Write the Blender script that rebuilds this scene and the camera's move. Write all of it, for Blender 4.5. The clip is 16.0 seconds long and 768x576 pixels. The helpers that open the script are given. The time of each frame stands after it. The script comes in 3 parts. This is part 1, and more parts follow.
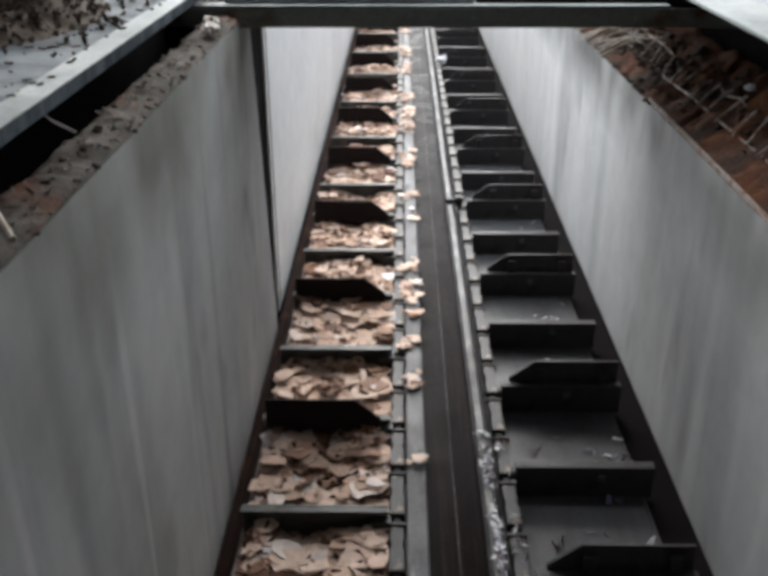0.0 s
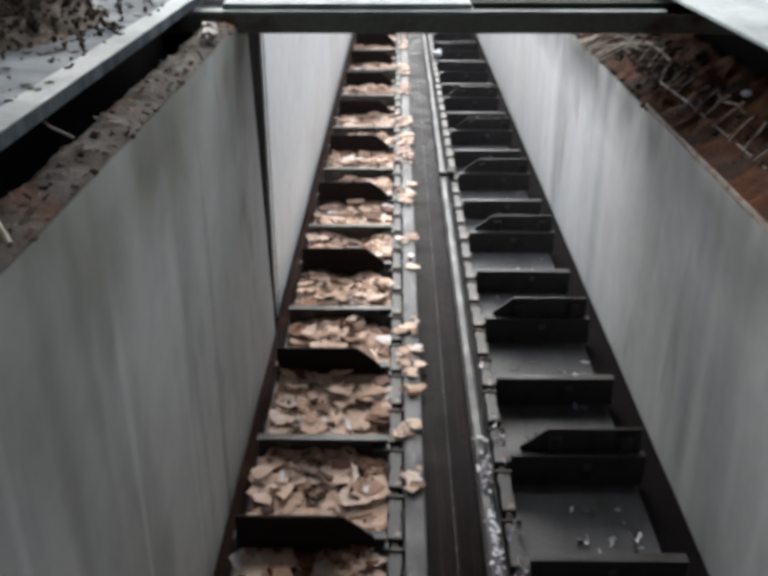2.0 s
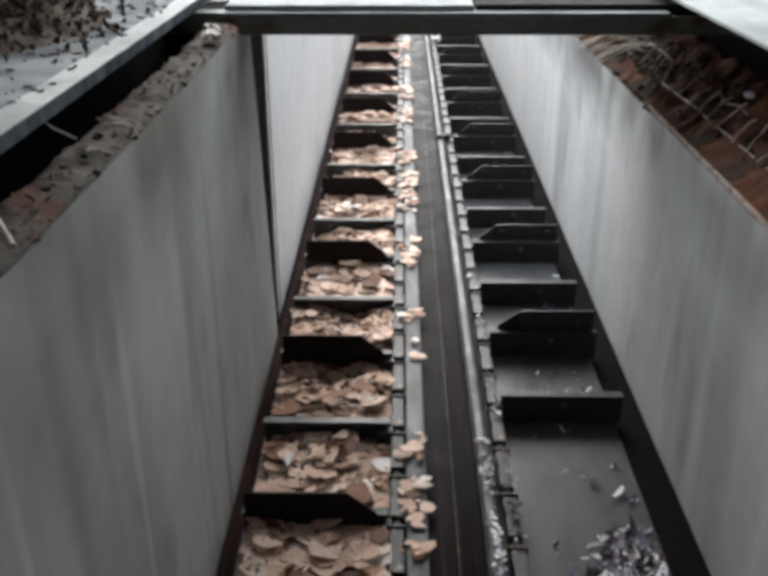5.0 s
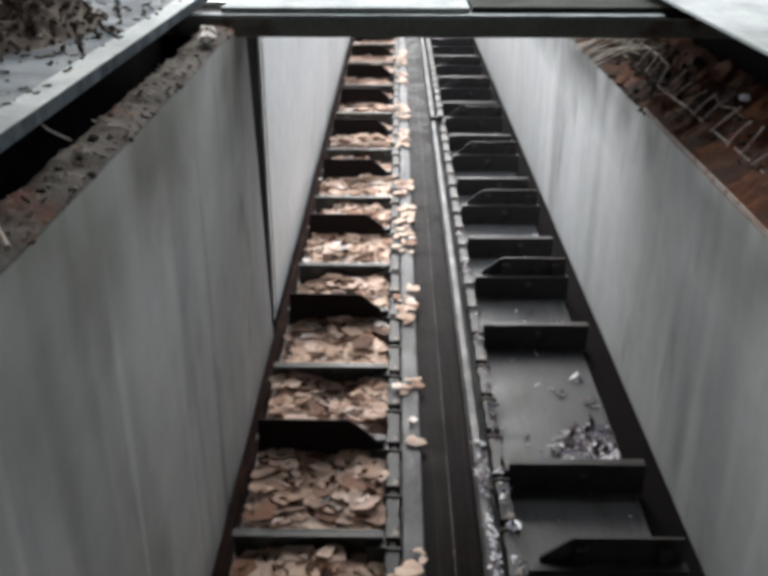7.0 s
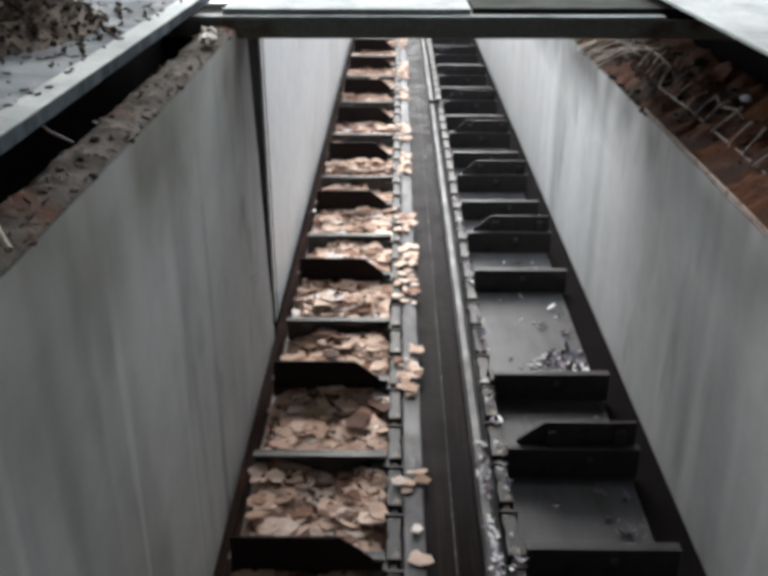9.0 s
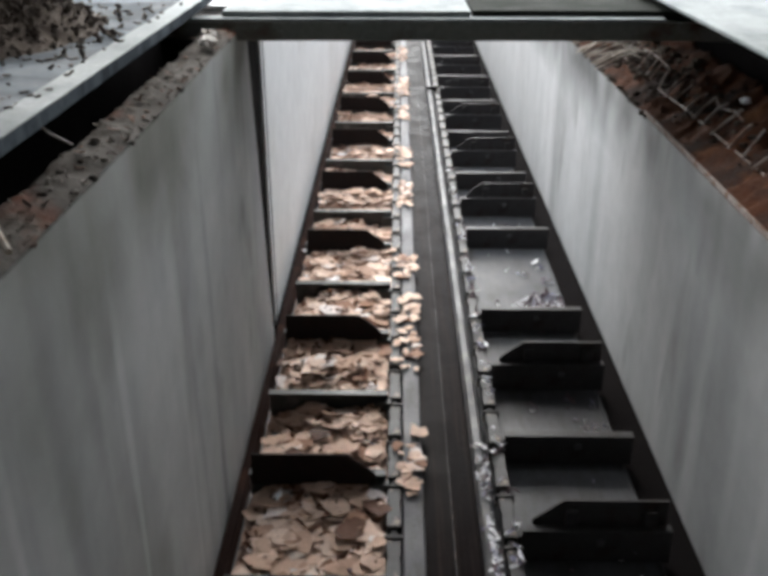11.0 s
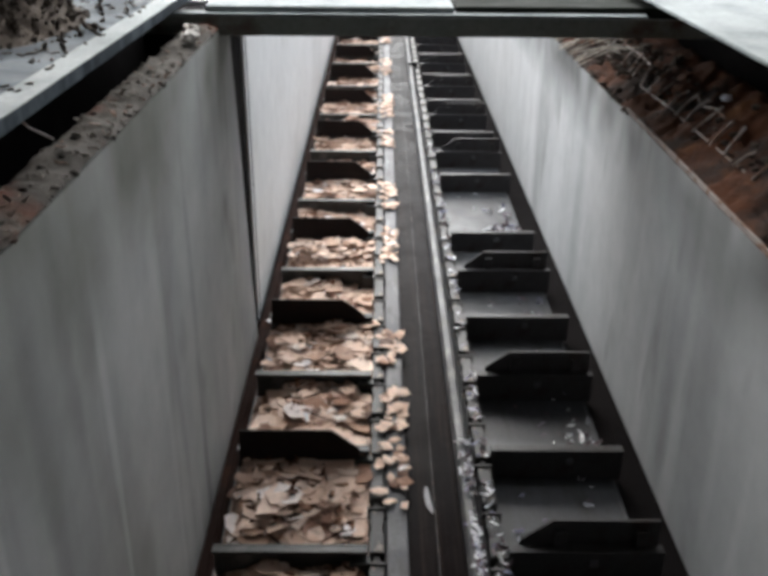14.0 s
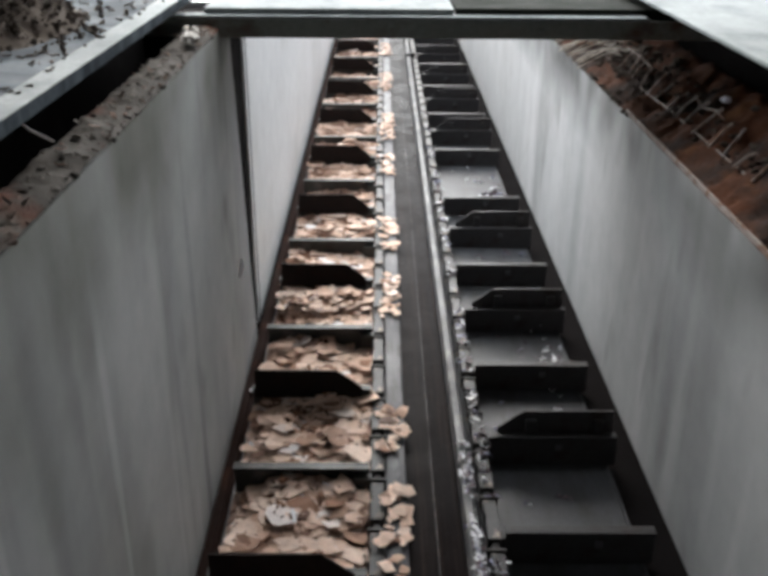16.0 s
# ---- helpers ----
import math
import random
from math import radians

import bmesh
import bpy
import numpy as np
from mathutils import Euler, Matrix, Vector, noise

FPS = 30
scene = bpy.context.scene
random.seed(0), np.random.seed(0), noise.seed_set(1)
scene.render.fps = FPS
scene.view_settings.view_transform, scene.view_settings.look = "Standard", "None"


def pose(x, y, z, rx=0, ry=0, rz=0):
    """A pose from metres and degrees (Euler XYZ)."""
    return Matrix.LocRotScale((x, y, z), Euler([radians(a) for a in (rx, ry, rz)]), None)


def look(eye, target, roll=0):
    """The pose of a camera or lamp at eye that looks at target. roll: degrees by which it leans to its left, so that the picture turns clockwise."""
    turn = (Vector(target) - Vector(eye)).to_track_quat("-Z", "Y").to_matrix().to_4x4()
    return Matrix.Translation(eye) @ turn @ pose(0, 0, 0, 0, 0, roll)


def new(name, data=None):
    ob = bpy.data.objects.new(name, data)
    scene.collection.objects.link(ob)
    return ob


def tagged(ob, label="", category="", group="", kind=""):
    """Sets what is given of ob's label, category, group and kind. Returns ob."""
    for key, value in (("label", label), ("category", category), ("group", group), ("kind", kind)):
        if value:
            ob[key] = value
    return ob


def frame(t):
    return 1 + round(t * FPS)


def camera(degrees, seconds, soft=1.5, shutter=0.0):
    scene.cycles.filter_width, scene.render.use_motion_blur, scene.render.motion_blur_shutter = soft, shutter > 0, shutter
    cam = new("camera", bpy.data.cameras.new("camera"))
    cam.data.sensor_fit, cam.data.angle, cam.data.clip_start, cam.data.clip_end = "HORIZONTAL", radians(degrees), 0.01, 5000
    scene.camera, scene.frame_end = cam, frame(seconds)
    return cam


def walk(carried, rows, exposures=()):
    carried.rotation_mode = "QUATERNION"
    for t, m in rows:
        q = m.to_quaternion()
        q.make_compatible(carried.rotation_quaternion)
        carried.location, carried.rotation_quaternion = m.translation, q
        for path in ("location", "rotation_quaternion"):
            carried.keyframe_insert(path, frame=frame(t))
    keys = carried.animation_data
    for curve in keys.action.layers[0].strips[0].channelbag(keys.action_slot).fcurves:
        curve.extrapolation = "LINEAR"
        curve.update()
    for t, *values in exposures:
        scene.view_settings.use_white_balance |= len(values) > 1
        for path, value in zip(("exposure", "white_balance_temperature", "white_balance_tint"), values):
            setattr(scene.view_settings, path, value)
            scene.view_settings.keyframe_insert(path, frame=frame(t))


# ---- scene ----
cam = camera(46.0, 16.0, soft=4.3)
PATH = [
    (0.0, 1.029, -25.848, 0.158),
    (0.5, 0.924, -25.794, 0.153),
    (1.0, 0.970, -25.760, 0.145),
    (1.5, 0.903, -25.592, -0.017),
    (2.0, 0.897, -25.509, 0.111),
    (2.5, 0.998, -25.497, 0.129),
    (3.0, 1.119, -25.535, 0.131),
    (3.5, 0.921, -25.483, 0.021),
    (4.0, 1.018, -25.484, 0.108),
    (6.5, 1.051, -25.286, 0.137),
    (7.0, 0.817, -25.276, -0.015),
    (7.5, 0.859, -25.198, -0.061),
    (8.0, 0.840, -25.161, 0.022),
    (8.5, 0.893, -25.176, 0.028),
    (9.0, 0.865, -25.210, 0.053),
    (11.5, 0.839, -25.058, 0.049),
    (12.0, 0.650, -25.092, -0.055),
    (12.5, 0.252, -25.390, -0.435),
    (13.0, 0.061, -25.443, -0.519),
    (13.5, 0.007, -25.445, -0.459),
    (14.0, -0.098, -25.325, -0.424),
    (14.5, -0.093, -25.197, -0.485),
    (15.0, -0.078, -25.251, -0.384),
    (15.5, -0.147, -25.238, -0.486),
    (16.0, -0.124, -25.210, -0.386),
]
EYE = (0.0, 0.0, 2.2)
walk(cam, [(t, pose(*EYE, 90 + pitch, roll, yaw)) for t, yaw, pitch, roll in PATH])

# ---- world, sun, exposure ----
world = bpy.data.worlds.new("overcast_sky")
scene.world = world
world.use_nodes = True
wn = world.node_tree.nodes
sky = wn.new("ShaderNodeTexSky")
sky.sky_type = "NISHITA"
sky.sun_disc = False
sky.sun_elevation = radians(43)
sky.sun_rotation = radians(-10)
sky.air_density, sky.dust_density, sky.ozone_density = 1.0, 4.0, 1.0
bw = wn.new("ShaderNodeHueSaturation")
bw.inputs["Saturation"].default_value = 0.35
world.node_tree.links.new(sky.outputs[0], bw.inputs["Color"])
world.node_tree.links.new(bw.outputs[0], wn["Background"].inputs["Color"])
wn["Background"].inputs["Strength"].default_value = 0.15
sun = new("sun", bpy.data.lights.new("sun", "SUN"))
sun.data.energy, sun.data.angle, sun.data.color = 2.6, radians(110), (0.885, 0.96, 1.0)
sun.matrix_world = look((-2.0, 7.0, 9.0), (0, 0, 0))
scene.view_settings.exposure = 1.3


# ---- materials ----
def mat(name, base, rough=0.7, metal=0.0, spots=(), grain=60.0, grain_amount=0.18, bump=0.15, bump_scale=40.0,
        island=None, coord="Object", rough_var=0.15, piece=False, random_tone=0.0, splash=None, far_light=None, spec=0.5, soft_spots=False):
    """Principled material. spots: (colour, scale, threshold low, high, stretch xyz)."""
    m = bpy.data.materials.new(name)
    m.use_nodes = True
    nt = m.node_tree
    ns, ln = nt.nodes, nt.links
    bsdf = ns["Principled BSDF"]
    co = ns.new("ShaderNodeTexCoord").outputs[coord]

    def noise_at(scale, stretch=(1, 1, 1), detail=5.0):
        mp = ns.new("ShaderNodeMapping")
        mp.inputs["Scale"].default_value = stretch
        ln.new(co, mp.inputs["Vector"])
        n = ns.new("ShaderNodeTexNoise")
        n.inputs["Scale"].default_value = scale
        n.inputs["Detail"].default_value = detail
        n.inputs["Roughness"].default_value = 0.6
        ln.new(mp.outputs[0], n.inputs["Vector"])
        return n.outputs["Fac"]

    def mix(fac, a, b, mode="MIX"):
        x = ns.new("ShaderNodeMix")
        x.data_type, x.blend_type = "RGBA", mode
        for sock, val in ((x.inputs[0], fac), (x.inputs[6], a), (x.inputs[7], b)):
            if isinstance(val, (int, float)):
                sock.default_value = val
            elif isinstance(val, tuple):
                sock.default_value = (*val[:3], 1)
            else:
                ln.new(val, sock)
        return x.outputs[2]

    def ramp(fac, lo, hi):
        r = ns.new("ShaderNodeMapRange")
        r.inputs[1].default_value, r.inputs[2].default_value = lo, hi
        ln.new(fac, r.inputs[0])
        return r.outputs[0]

    if island:
        geo = ns.new("ShaderNodeObjectInfo" if piece else "ShaderNodeNewGeometry")
        cr = ns.new("ShaderNodeValToRGB")
        cr.color_ramp.interpolation = "LINEAR"
        while len(cr.color_ramp.elements) < len(island):
            cr.color_ramp.elements.new(0.5)
        for el, (p, c) in zip(cr.color_ramp.elements, island):
            el.position, el.color = p, (*c, 1)
        ln.new(geo.outputs["Random" if piece else "Random Per Island"], cr.inputs[0])
        col = cr.outputs[0]
    else:
        col = mix(0.0, base, base)
    for c, scale, lo, hi, stretch in spots:
        col = mix(ramp(noise_at(scale, stretch, 1.5 if soft_spots else 5.0), lo, hi), col, c)
    # Paler with y: stronger daylight at the far end put into the colour.
    if far_light:
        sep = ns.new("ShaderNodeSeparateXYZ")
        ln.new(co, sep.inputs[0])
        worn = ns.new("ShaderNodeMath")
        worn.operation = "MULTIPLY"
        ln.new(ramp(sep.outputs[1], far_light[1], far_light[2]), worn.inputs[0])
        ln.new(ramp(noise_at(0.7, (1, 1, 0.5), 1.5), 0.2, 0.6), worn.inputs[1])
        col = mix(worn.outputs[0], col, far_light[0])
    if splash:
        sep = ns.new("ShaderNodeSeparateXYZ")
        ln.new(co, sep.inputs[0])
        band = ramp(sep.outputs[2], splash[1], splash[2])
        blot = ns.new("ShaderNodeMath")
        blot.operation = "MULTIPLY"
        ln.new(band, blot.inputs[0])
        ln.new(ramp(noise_at(1.5, (1, 1, 0.8), 2.0), 0.32, 0.6), blot.inputs[1])
        col = mix(blot.outputs[0], col, splash[0])
    if random_tone:
        oi = ns.new("ShaderNodeObjectInfo")
        r = ns.new("ShaderNodeMapRange")
        r.inputs[3].default_value, r.inputs[4].default_value = 1 - random_tone, 1 + random_tone
        ln.new(oi.outputs["Random"], r.inputs[0])
        col = mix(1.0, col, r.outputs[0], "MULTIPLY")
    g = noise_at(grain)
    r = ns.new("ShaderNodeMapRange")
    r.inputs[1].default_value, r.inputs[2].default_value = 0.25, 0.75
    r.inputs[3].default_value, r.inputs[4].default_value = 1 - grain_amount, 1 + grain_amount
    ln.new(g, r.inputs[0])
    col = mix(1.0, col, r.outputs[0], "MULTIPLY")
    ln.new(col, bsdf.inputs["Base Color"])
    rr = ns.new("ShaderNodeMapRange")
    rr.inputs[1].default_value, rr.inputs[2].default_value = 0.3, 0.7
    rr.inputs[3].default_value, rr.inputs[4].default_value = max(0.05, rough - rough_var), min(1, rough + rough_var)
    ln.new(noise_at(6.0), rr.inputs[0])
    ln.new(rr.outputs[0], bsdf.inputs["Roughness"])
    bsdf.inputs["Metallic"].default_value = metal
    bsdf.inputs["Specular IOR Level"].default_value = spec
    if bump:
        b = ns.new("ShaderNodeBump")
        b.inputs["Strength"].default_value, b.inputs["Distance"].default_value = bump, 0.01
        ln.new(noise_at(bump_scale), b.inputs["Height"])
        ln.new(b.outputs[0], bsdf.inputs["Normal"])
    return m


STAINS = [((0.305, 0.311, 0.299), 1.0, 0.36, 0.66, (1.1, 1.1, 0.35)),
          ((0.435, 0.435, 0.429), 1.0, 0.46, 0.8, (1.2, 1.2, 0.4)),
          ((0.277, 0.275, 0.268), 1.2, 0.5, 0.75, (1.3, 1.3, 0.7)),
          ((0.288, 0.288, 0.294), 1.0, 0.52, 0.76, (2.6, 2.6, 0.3)),
          ((0.254, 0.254, 0.243), 1.0, 0.58, 0.78, (5.5, 5.5, 0.4)),
          ((0.424, 0.424, 0.418), 1.0, 0.6, 0.85, (2.0, 2.0, 0.6)),
          ((0.277, 0.279, 0.271), 2.2, 0.58, 0.78, (1.8, 1.8, 1.4)),
          ((0.17, 0.17, 0.172), 1.0, 0.56, 0.70, (4.2, 4.2, 0.3)),
          ((0.2, 0.205, 0.19), 1.0, 0.6, 0.78, (3.0, 3.0, 2.2)),
          ((0.46, 0.46, 0.46), 1.0, 0.62, 0.75, (7.0, 7.0, 0.5))]
CONCRETE = mat("weathered_concrete", (0.32, 0.32, 0.31), 0.7, spots=STAINS, grain=9, grain_amount=0.08, bump=0.12, bump_scale=18, soft_spots=True)
# Lighter wall concrete: the far stretch's stronger daylight is put into the colour.
LIT_CONCRETE = mat("pale_daylit_concrete", (0.7, 0.7, 0.7), 0.6, spots=[((0.58, 0.58, 0.58), 1.0, 0.36, 0.66, (0.4, 0.4, 0.8)),
               ((0.76, 0.76, 0.77), 1.0, 0.5, 0.75, (0.6, 0.6, 0.7)), ((0.56, 0.555, 0.54), 1.0, 0.56, 0.75, (1.4, 1.4, 1.3))], grain=9, grain_amount=0.08, bump=0.12, bump_scale=18, soft_spots=True)
CONCRETE_L = mat("dirt_splashed_concrete", (0.4, 0.4, 0.394), 0.7, spots=STAINS, grain=9, grain_amount=0.08, bump=0.12, bump_scale=18, soft_spots=True,
                 splash=((0.13, 0.128, 0.108), 1.16, 1.5))
BROAD_STAINS = [((0.344, 0.354, 0.354), 1.0, 0.36, 0.66, (0.6, 0.6, 0.35)),
                ((0.510, 0.517, 0.517), 1.0, 0.46, 0.78, (0.8, 0.8, 0.4)),
                ((0.306, 0.312, 0.309), 1.0, 0.53, 0.8, (1.3, 1.3, 0.45)),
                ((0.319, 0.319, 0.319), 1.0, 0.56, 0.8, (2.4, 2.4, 0.4)),
                ((0.23, 0.235, 0.235), 1.0, 0.52, 0.72, (1.9, 1.9, 0.28)),
                ((0.54, 0.545, 0.545), 1.0, 0.57, 0.75, (2.3, 2.3, 0.3)),
                ((0.25, 0.25, 0.245), 1.0, 0.62, 0.76, (5.0, 5.0, 1.6))]
# Pales from y 3.8 to 10.5 to stand for the far end's daylight.
CONCRETE_R = mat("rust_splashed_concrete", (0.42, 0.43, 0.433), 0.7, spots=BROAD_STAINS, far_light=((0.5, 0.5, 0.495), 3.8, 10.5), grain=9, grain_amount=0.08, bump=0.12, bump_scale=18, soft_spots=True,
                 splash=((0.085, 0.085, 0.083), 0.86, 1.14))
GROUND = mat("yard_concrete", (0.3, 0.3, 0.29), 0.85, spots=[((0.18, 0.17, 0.16), 0.8, 0.45, 0.65, (1, 1, 1))], bump_scale=20)
DARK_STEEL = mat("oiled_dark_steel", (0.014, 0.013, 0.013), 0.5, 0.0, spec=0.25, spots=[
    ((0.03, 0.02, 0.017), 8, 0.5, 0.7, (1, 1, 1))], bump=0.2, bump_scale=60)
FLIGHT_STEEL = mat("black_flight_steel", (0.038, 0.036, 0.037), 0.45, 0.0, spec=0.25, spots=[
    ((0.025, 0.018, 0.015), 10, 0.52, 0.7, (1, 1, 1))], bump=0.15)
# Darker copy of the flight steel: the left paddles' shade put into colour.
SHADED_PADDLE_STEEL = mat("shaded_paddle_steel", (0.016, 0.0125, 0.012), 0.6, 0.0, spec=0.06, spots=[
    ((0.022, 0.013, 0.011), 10, 0.52, 0.7, (1, 1, 1))], bump=0.15)
DUSTY_FLIGHT = mat("dusty_grey_green_steel", (0.045, 0.046, 0.043), 0.45, 0.0, spec=0.35, spots=[
    ((0.03, 0.026, 0.023), 9, 0.5, 0.68, (1, 1, 1)), ((0.12, 0.115, 0.105), 6, 0.58, 0.72, (1, 1, 1))], bump=0.15)
FLOOR_STEEL = mat("scoured_floor_steel", (0.062, 0.063, 0.068), 0.45, 0.0, spec=0.22, spots=[
    ((0.042, 0.041, 0.041), 3, 0.45, 0.68, (4, 0.9, 1)), ((0.07, 0.072, 0.078), 4, 0.55, 0.75, (6, 0.8, 1))], bump=0.08)
# Left trough floor, in a paler tone than FLOOR_STEEL.
PALE_FLOOR_STEEL = mat("paler_floor_steel", (0.17, 0.165, 0.16), 0.55, 0.0, spec=0.35, spots=[
    ((0.10, 0.09, 0.085), 3, 0.45, 0.68, (4, 0.9, 1))], bump=0.08)
CENTRE_STEEL = mat("worn_brown_steel", (0.011, 0.0085, 0.0085), 0.3, 0.0, spec=0.007, spots=[
    ((0.026, 0.018, 0.016), 4, 0.5, 0.7, (14, 0.35, 1)), ((0.009, 0.0078, 0.0088), 3, 0.5, 0.7, (9, 0.5, 1))], bump=0.05)
RAIL_STEEL = mat("bright_worn_rail", (0.09, 0.09, 0.094), 0.55, 0.0, spec=0.25, spots=[
    ((0.16, 0.15, 0.14), 14, 0.5, 0.68, (2, 0.6, 1))], bump=0.1)
RAIL_DULL = mat("dull_worn_rail", (0.085, 0.083, 0.09), 0.55, 0.0, spec=0.25, spots=[
    ((0.05, 0.045, 0.045), 9, 0.48, 0.66, (2, 0.6, 1)), ((0.2, 0.2, 0.21), 5, 0.56, 0.7, (3, 0.5, 1))], bump=0.1)
CHAIN_STEEL = mat("worn_chain_steel", (0.045, 0.043, 0.044), 0.55, 0.0, spec=0.3, spots=[
    ((0.035, 0.03, 0.028), 14, 0.42, 0.60, (1, 1, 1)), ((0.22, 0.18, 0.15), 18, 0.58, 0.66, (1, 1, 1))], bump=0.1, random_tone=0.3)
PLATE_STEEL = mat("wet_galvanised_plate", (0.095, 0.113, 0.128), 0.6, 0.0, spec=0.02, spots=[
    ((0.036, 0.044, 0.053), 3.0, 0.42, 0.62, (1.2, 3.0, 1)), ((0.03, 0.037, 0.045), 1.6, 0.46, 0.6, (1, 1, 1))], bump=0.1, bump_scale=15)
FLAP_RUBBER = mat("grey_green_rubber", (0.021, 0.0235, 0.02), 0.8, spec=0.02, spots=[((0.016, 0.017, 0.015), 5, 0.45, 0.65, (1, 1, 1))], bump=0.2)
# Pale, almost matt steel: the sky's sheen is put into the colour.
SHEEN_STEEL = mat("pale_sheen_galvanised", (0.255, 0.275, 0.275), 0.6, 0.0, spec=0.03, spots=[((0.17, 0.185, 0.19), 3, 0.42, 0.68, (2, 1, 1))], bump=0.1)
BEAM_PAINT = mat("dark_green_grey_beam", (0.19, 0.205, 0.19), 0.5, 0.1, spots=[
    ((0.10, 0.07, 0.05), 6, 0.55, 0.7, (1, 1, 1))], bump=0.15)
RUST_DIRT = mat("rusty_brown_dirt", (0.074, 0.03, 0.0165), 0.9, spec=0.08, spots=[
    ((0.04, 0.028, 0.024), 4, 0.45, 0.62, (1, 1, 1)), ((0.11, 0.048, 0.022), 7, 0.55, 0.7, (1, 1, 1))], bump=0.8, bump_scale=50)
GREY_DIRT = mat("grey_brown_litter_dirt", (0.074, 0.065, 0.057), 0.95, spec=0.08, spots=[
    ((0.038, 0.034, 0.03), 6, 0.45, 0.66, (1, 1, 1)), ((0.10, 0.043, 0.028), 3.0, 0.55, 0.68, (1, 1, 1)), ((0.13, 0.12, 0.105), 5.0, 0.56, 0.7, (1, 1, 1))], bump=0.5, bump_scale=60)
BROWN_DIRT = mat("brown_sweepings", (0.085, 0.068, 0.056), 0.95, spec=0.08, spots=[((0.04, 0.03, 0.024), 12, 0.45, 0.62, (1, 1, 1))], bump=0.9, bump_scale=60)
CHIP_TONES = [(0.0, (0.10, 0.045, 0.028)), (0.1, (0.28, 0.14, 0.085)), (0.2, (0.58, 0.39, 0.29)), (0.6, (0.68, 0.49, 0.385)), (0.92, (0.74, 0.57, 0.47)), (1.0, (0.80, 0.76, 0.76))]
CHIP = mat("pale_brown_chip", (0.45, 0.3, 0.2), 0.75, island=CHIP_TONES, grain=30, bump=0.3, bump_scale=60)
CHIP_PIECE = mat("pale_brown_single_chip", (0.45, 0.3, 0.2), 0.75, island=CHIP_TONES, piece=True, grain=30, bump=0.3, bump_scale=60)
# For dark slivers added to stand in for shaded cracks between chips.
CRACK_SLIVER = mat("dark_crack_sliver", (0.1, 0.05, 0.03), 0.85, spec=0.1, island=[(0.0, (0.05, 0.022, 0.014)), (0.6, (0.13, 0.06, 0.036)), (1.0, (0.28, 0.15, 0.095))], bump=0.2)
# Dark spots put the shade of crevices between chips into the colour.
BED = mat("matted_chips_dark_cracks", (0.60, 0.42, 0.33), 0.85, spots=[((0.46, 0.29, 0.21), 14, 0.42, 0.6, (1, 1, 1)), ((0.16, 0.08, 0.055), 26, 0.52, 0.6, (1, 1, 1)),
          ((0.09, 0.042, 0.03), 9, 0.58, 0.66, (1, 1, 1))], bump=1.0, bump_scale=45)
SCRAP = mat("white_scrap", (0.75, 0.75, 0.78), 0.5, island=[(0.0, (0.05, 0.03, 0.035)), (0.32, (0.12, 0.075, 0.085)), (0.46, (0.17, 0.17, 0.27)), (0.62, (0.5, 0.5, 0.55)), (1.0, (0.85, 0.85, 0.86))], bump=0.1)
PALE = mat("pale_thin_scrap", (0.7, 0.7, 0.72), 0.7, bump=0.1)
LITTER = mat("ledge_litter", (0.2, 0.15, 0.1), 0.9, spec=0.08, island=[
    (0.0, (0.13, 0.117, 0.1)), (0.5, (0.2, 0.183, 0.16)), (0.85, (0.22, 0.13, 0.095)), (1.0, (0.24, 0.22, 0.2))], bump=0.3)
RUSTY_VOID = mat("rusty_black_grease", (0.022, 0.0125, 0.0105), 0.85, spec=0.03, spots=[((0.05, 0.024, 0.017), 7, 0.55, 0.7, (1, 0.6, 1))], bump=0.3)
# Near-black for recesses and the right gutter: their shade is in the colour.
VOID = mat("recess_shade_black", (0.009, 0.0078, 0.0078), 0.9, spec=0.012, bump=0.2)


# ---- mesh helpers ----
def mesh_from(name, verts, faces, smooth=False):
    me = bpy.data.meshes.new(name)
    me.from_pydata([tuple(v) for v in verts], [], [tuple(q) for q in faces])
    me.update()
    if smooth:
        me.polygons.foreach_set("use_smooth", [True] * len(me.polygons))
    return me


def to_mesh(name, bm, material):
    me = bpy.data.meshes.new(name)
    bm.normal_update()
    bm.to_mesh(me)
    bm.free()
    me.materials.append(material)
    return me


def part(name, bm, material, parent=None, label=""):
    ob = new(name, to_mesh(name, bm, material) if isinstance(bm, bmesh.types.BMesh) else bm)
    if not isinstance(bm, bmesh.types.BMesh) and not bm.materials:
        bm.materials.append(material)
    if parent is not None:
        ob.parent = parent
    if label:
        ob["label"] = label
    return ob


def box(bm, x0, x1, y0, y1, z0, z1, bevel=0.0):
    geo = bmesh.ops.create_cube(bm, size=1.0)
    vs = geo["verts"]
    for v in vs:
        v.co = Vector(((x0 + x1) / 2 + v.co.x * (x1 - x0), (y0 + y1) / 2 + v.co.y * (y1 - y0), (z0 + z1) / 2 + v.co.z * (z1 - z0)))
    if bevel:
        es = list({e for v in vs for e in v.link_edges})
        bmesh.ops.bevel(bm, geom=es, offset=bevel, segments=2, affect="EDGES", profile=0.5)
    return bm


def one_box(*a, bevel=0.0):
    return box(bmesh.new(), *a, bevel=bevel)


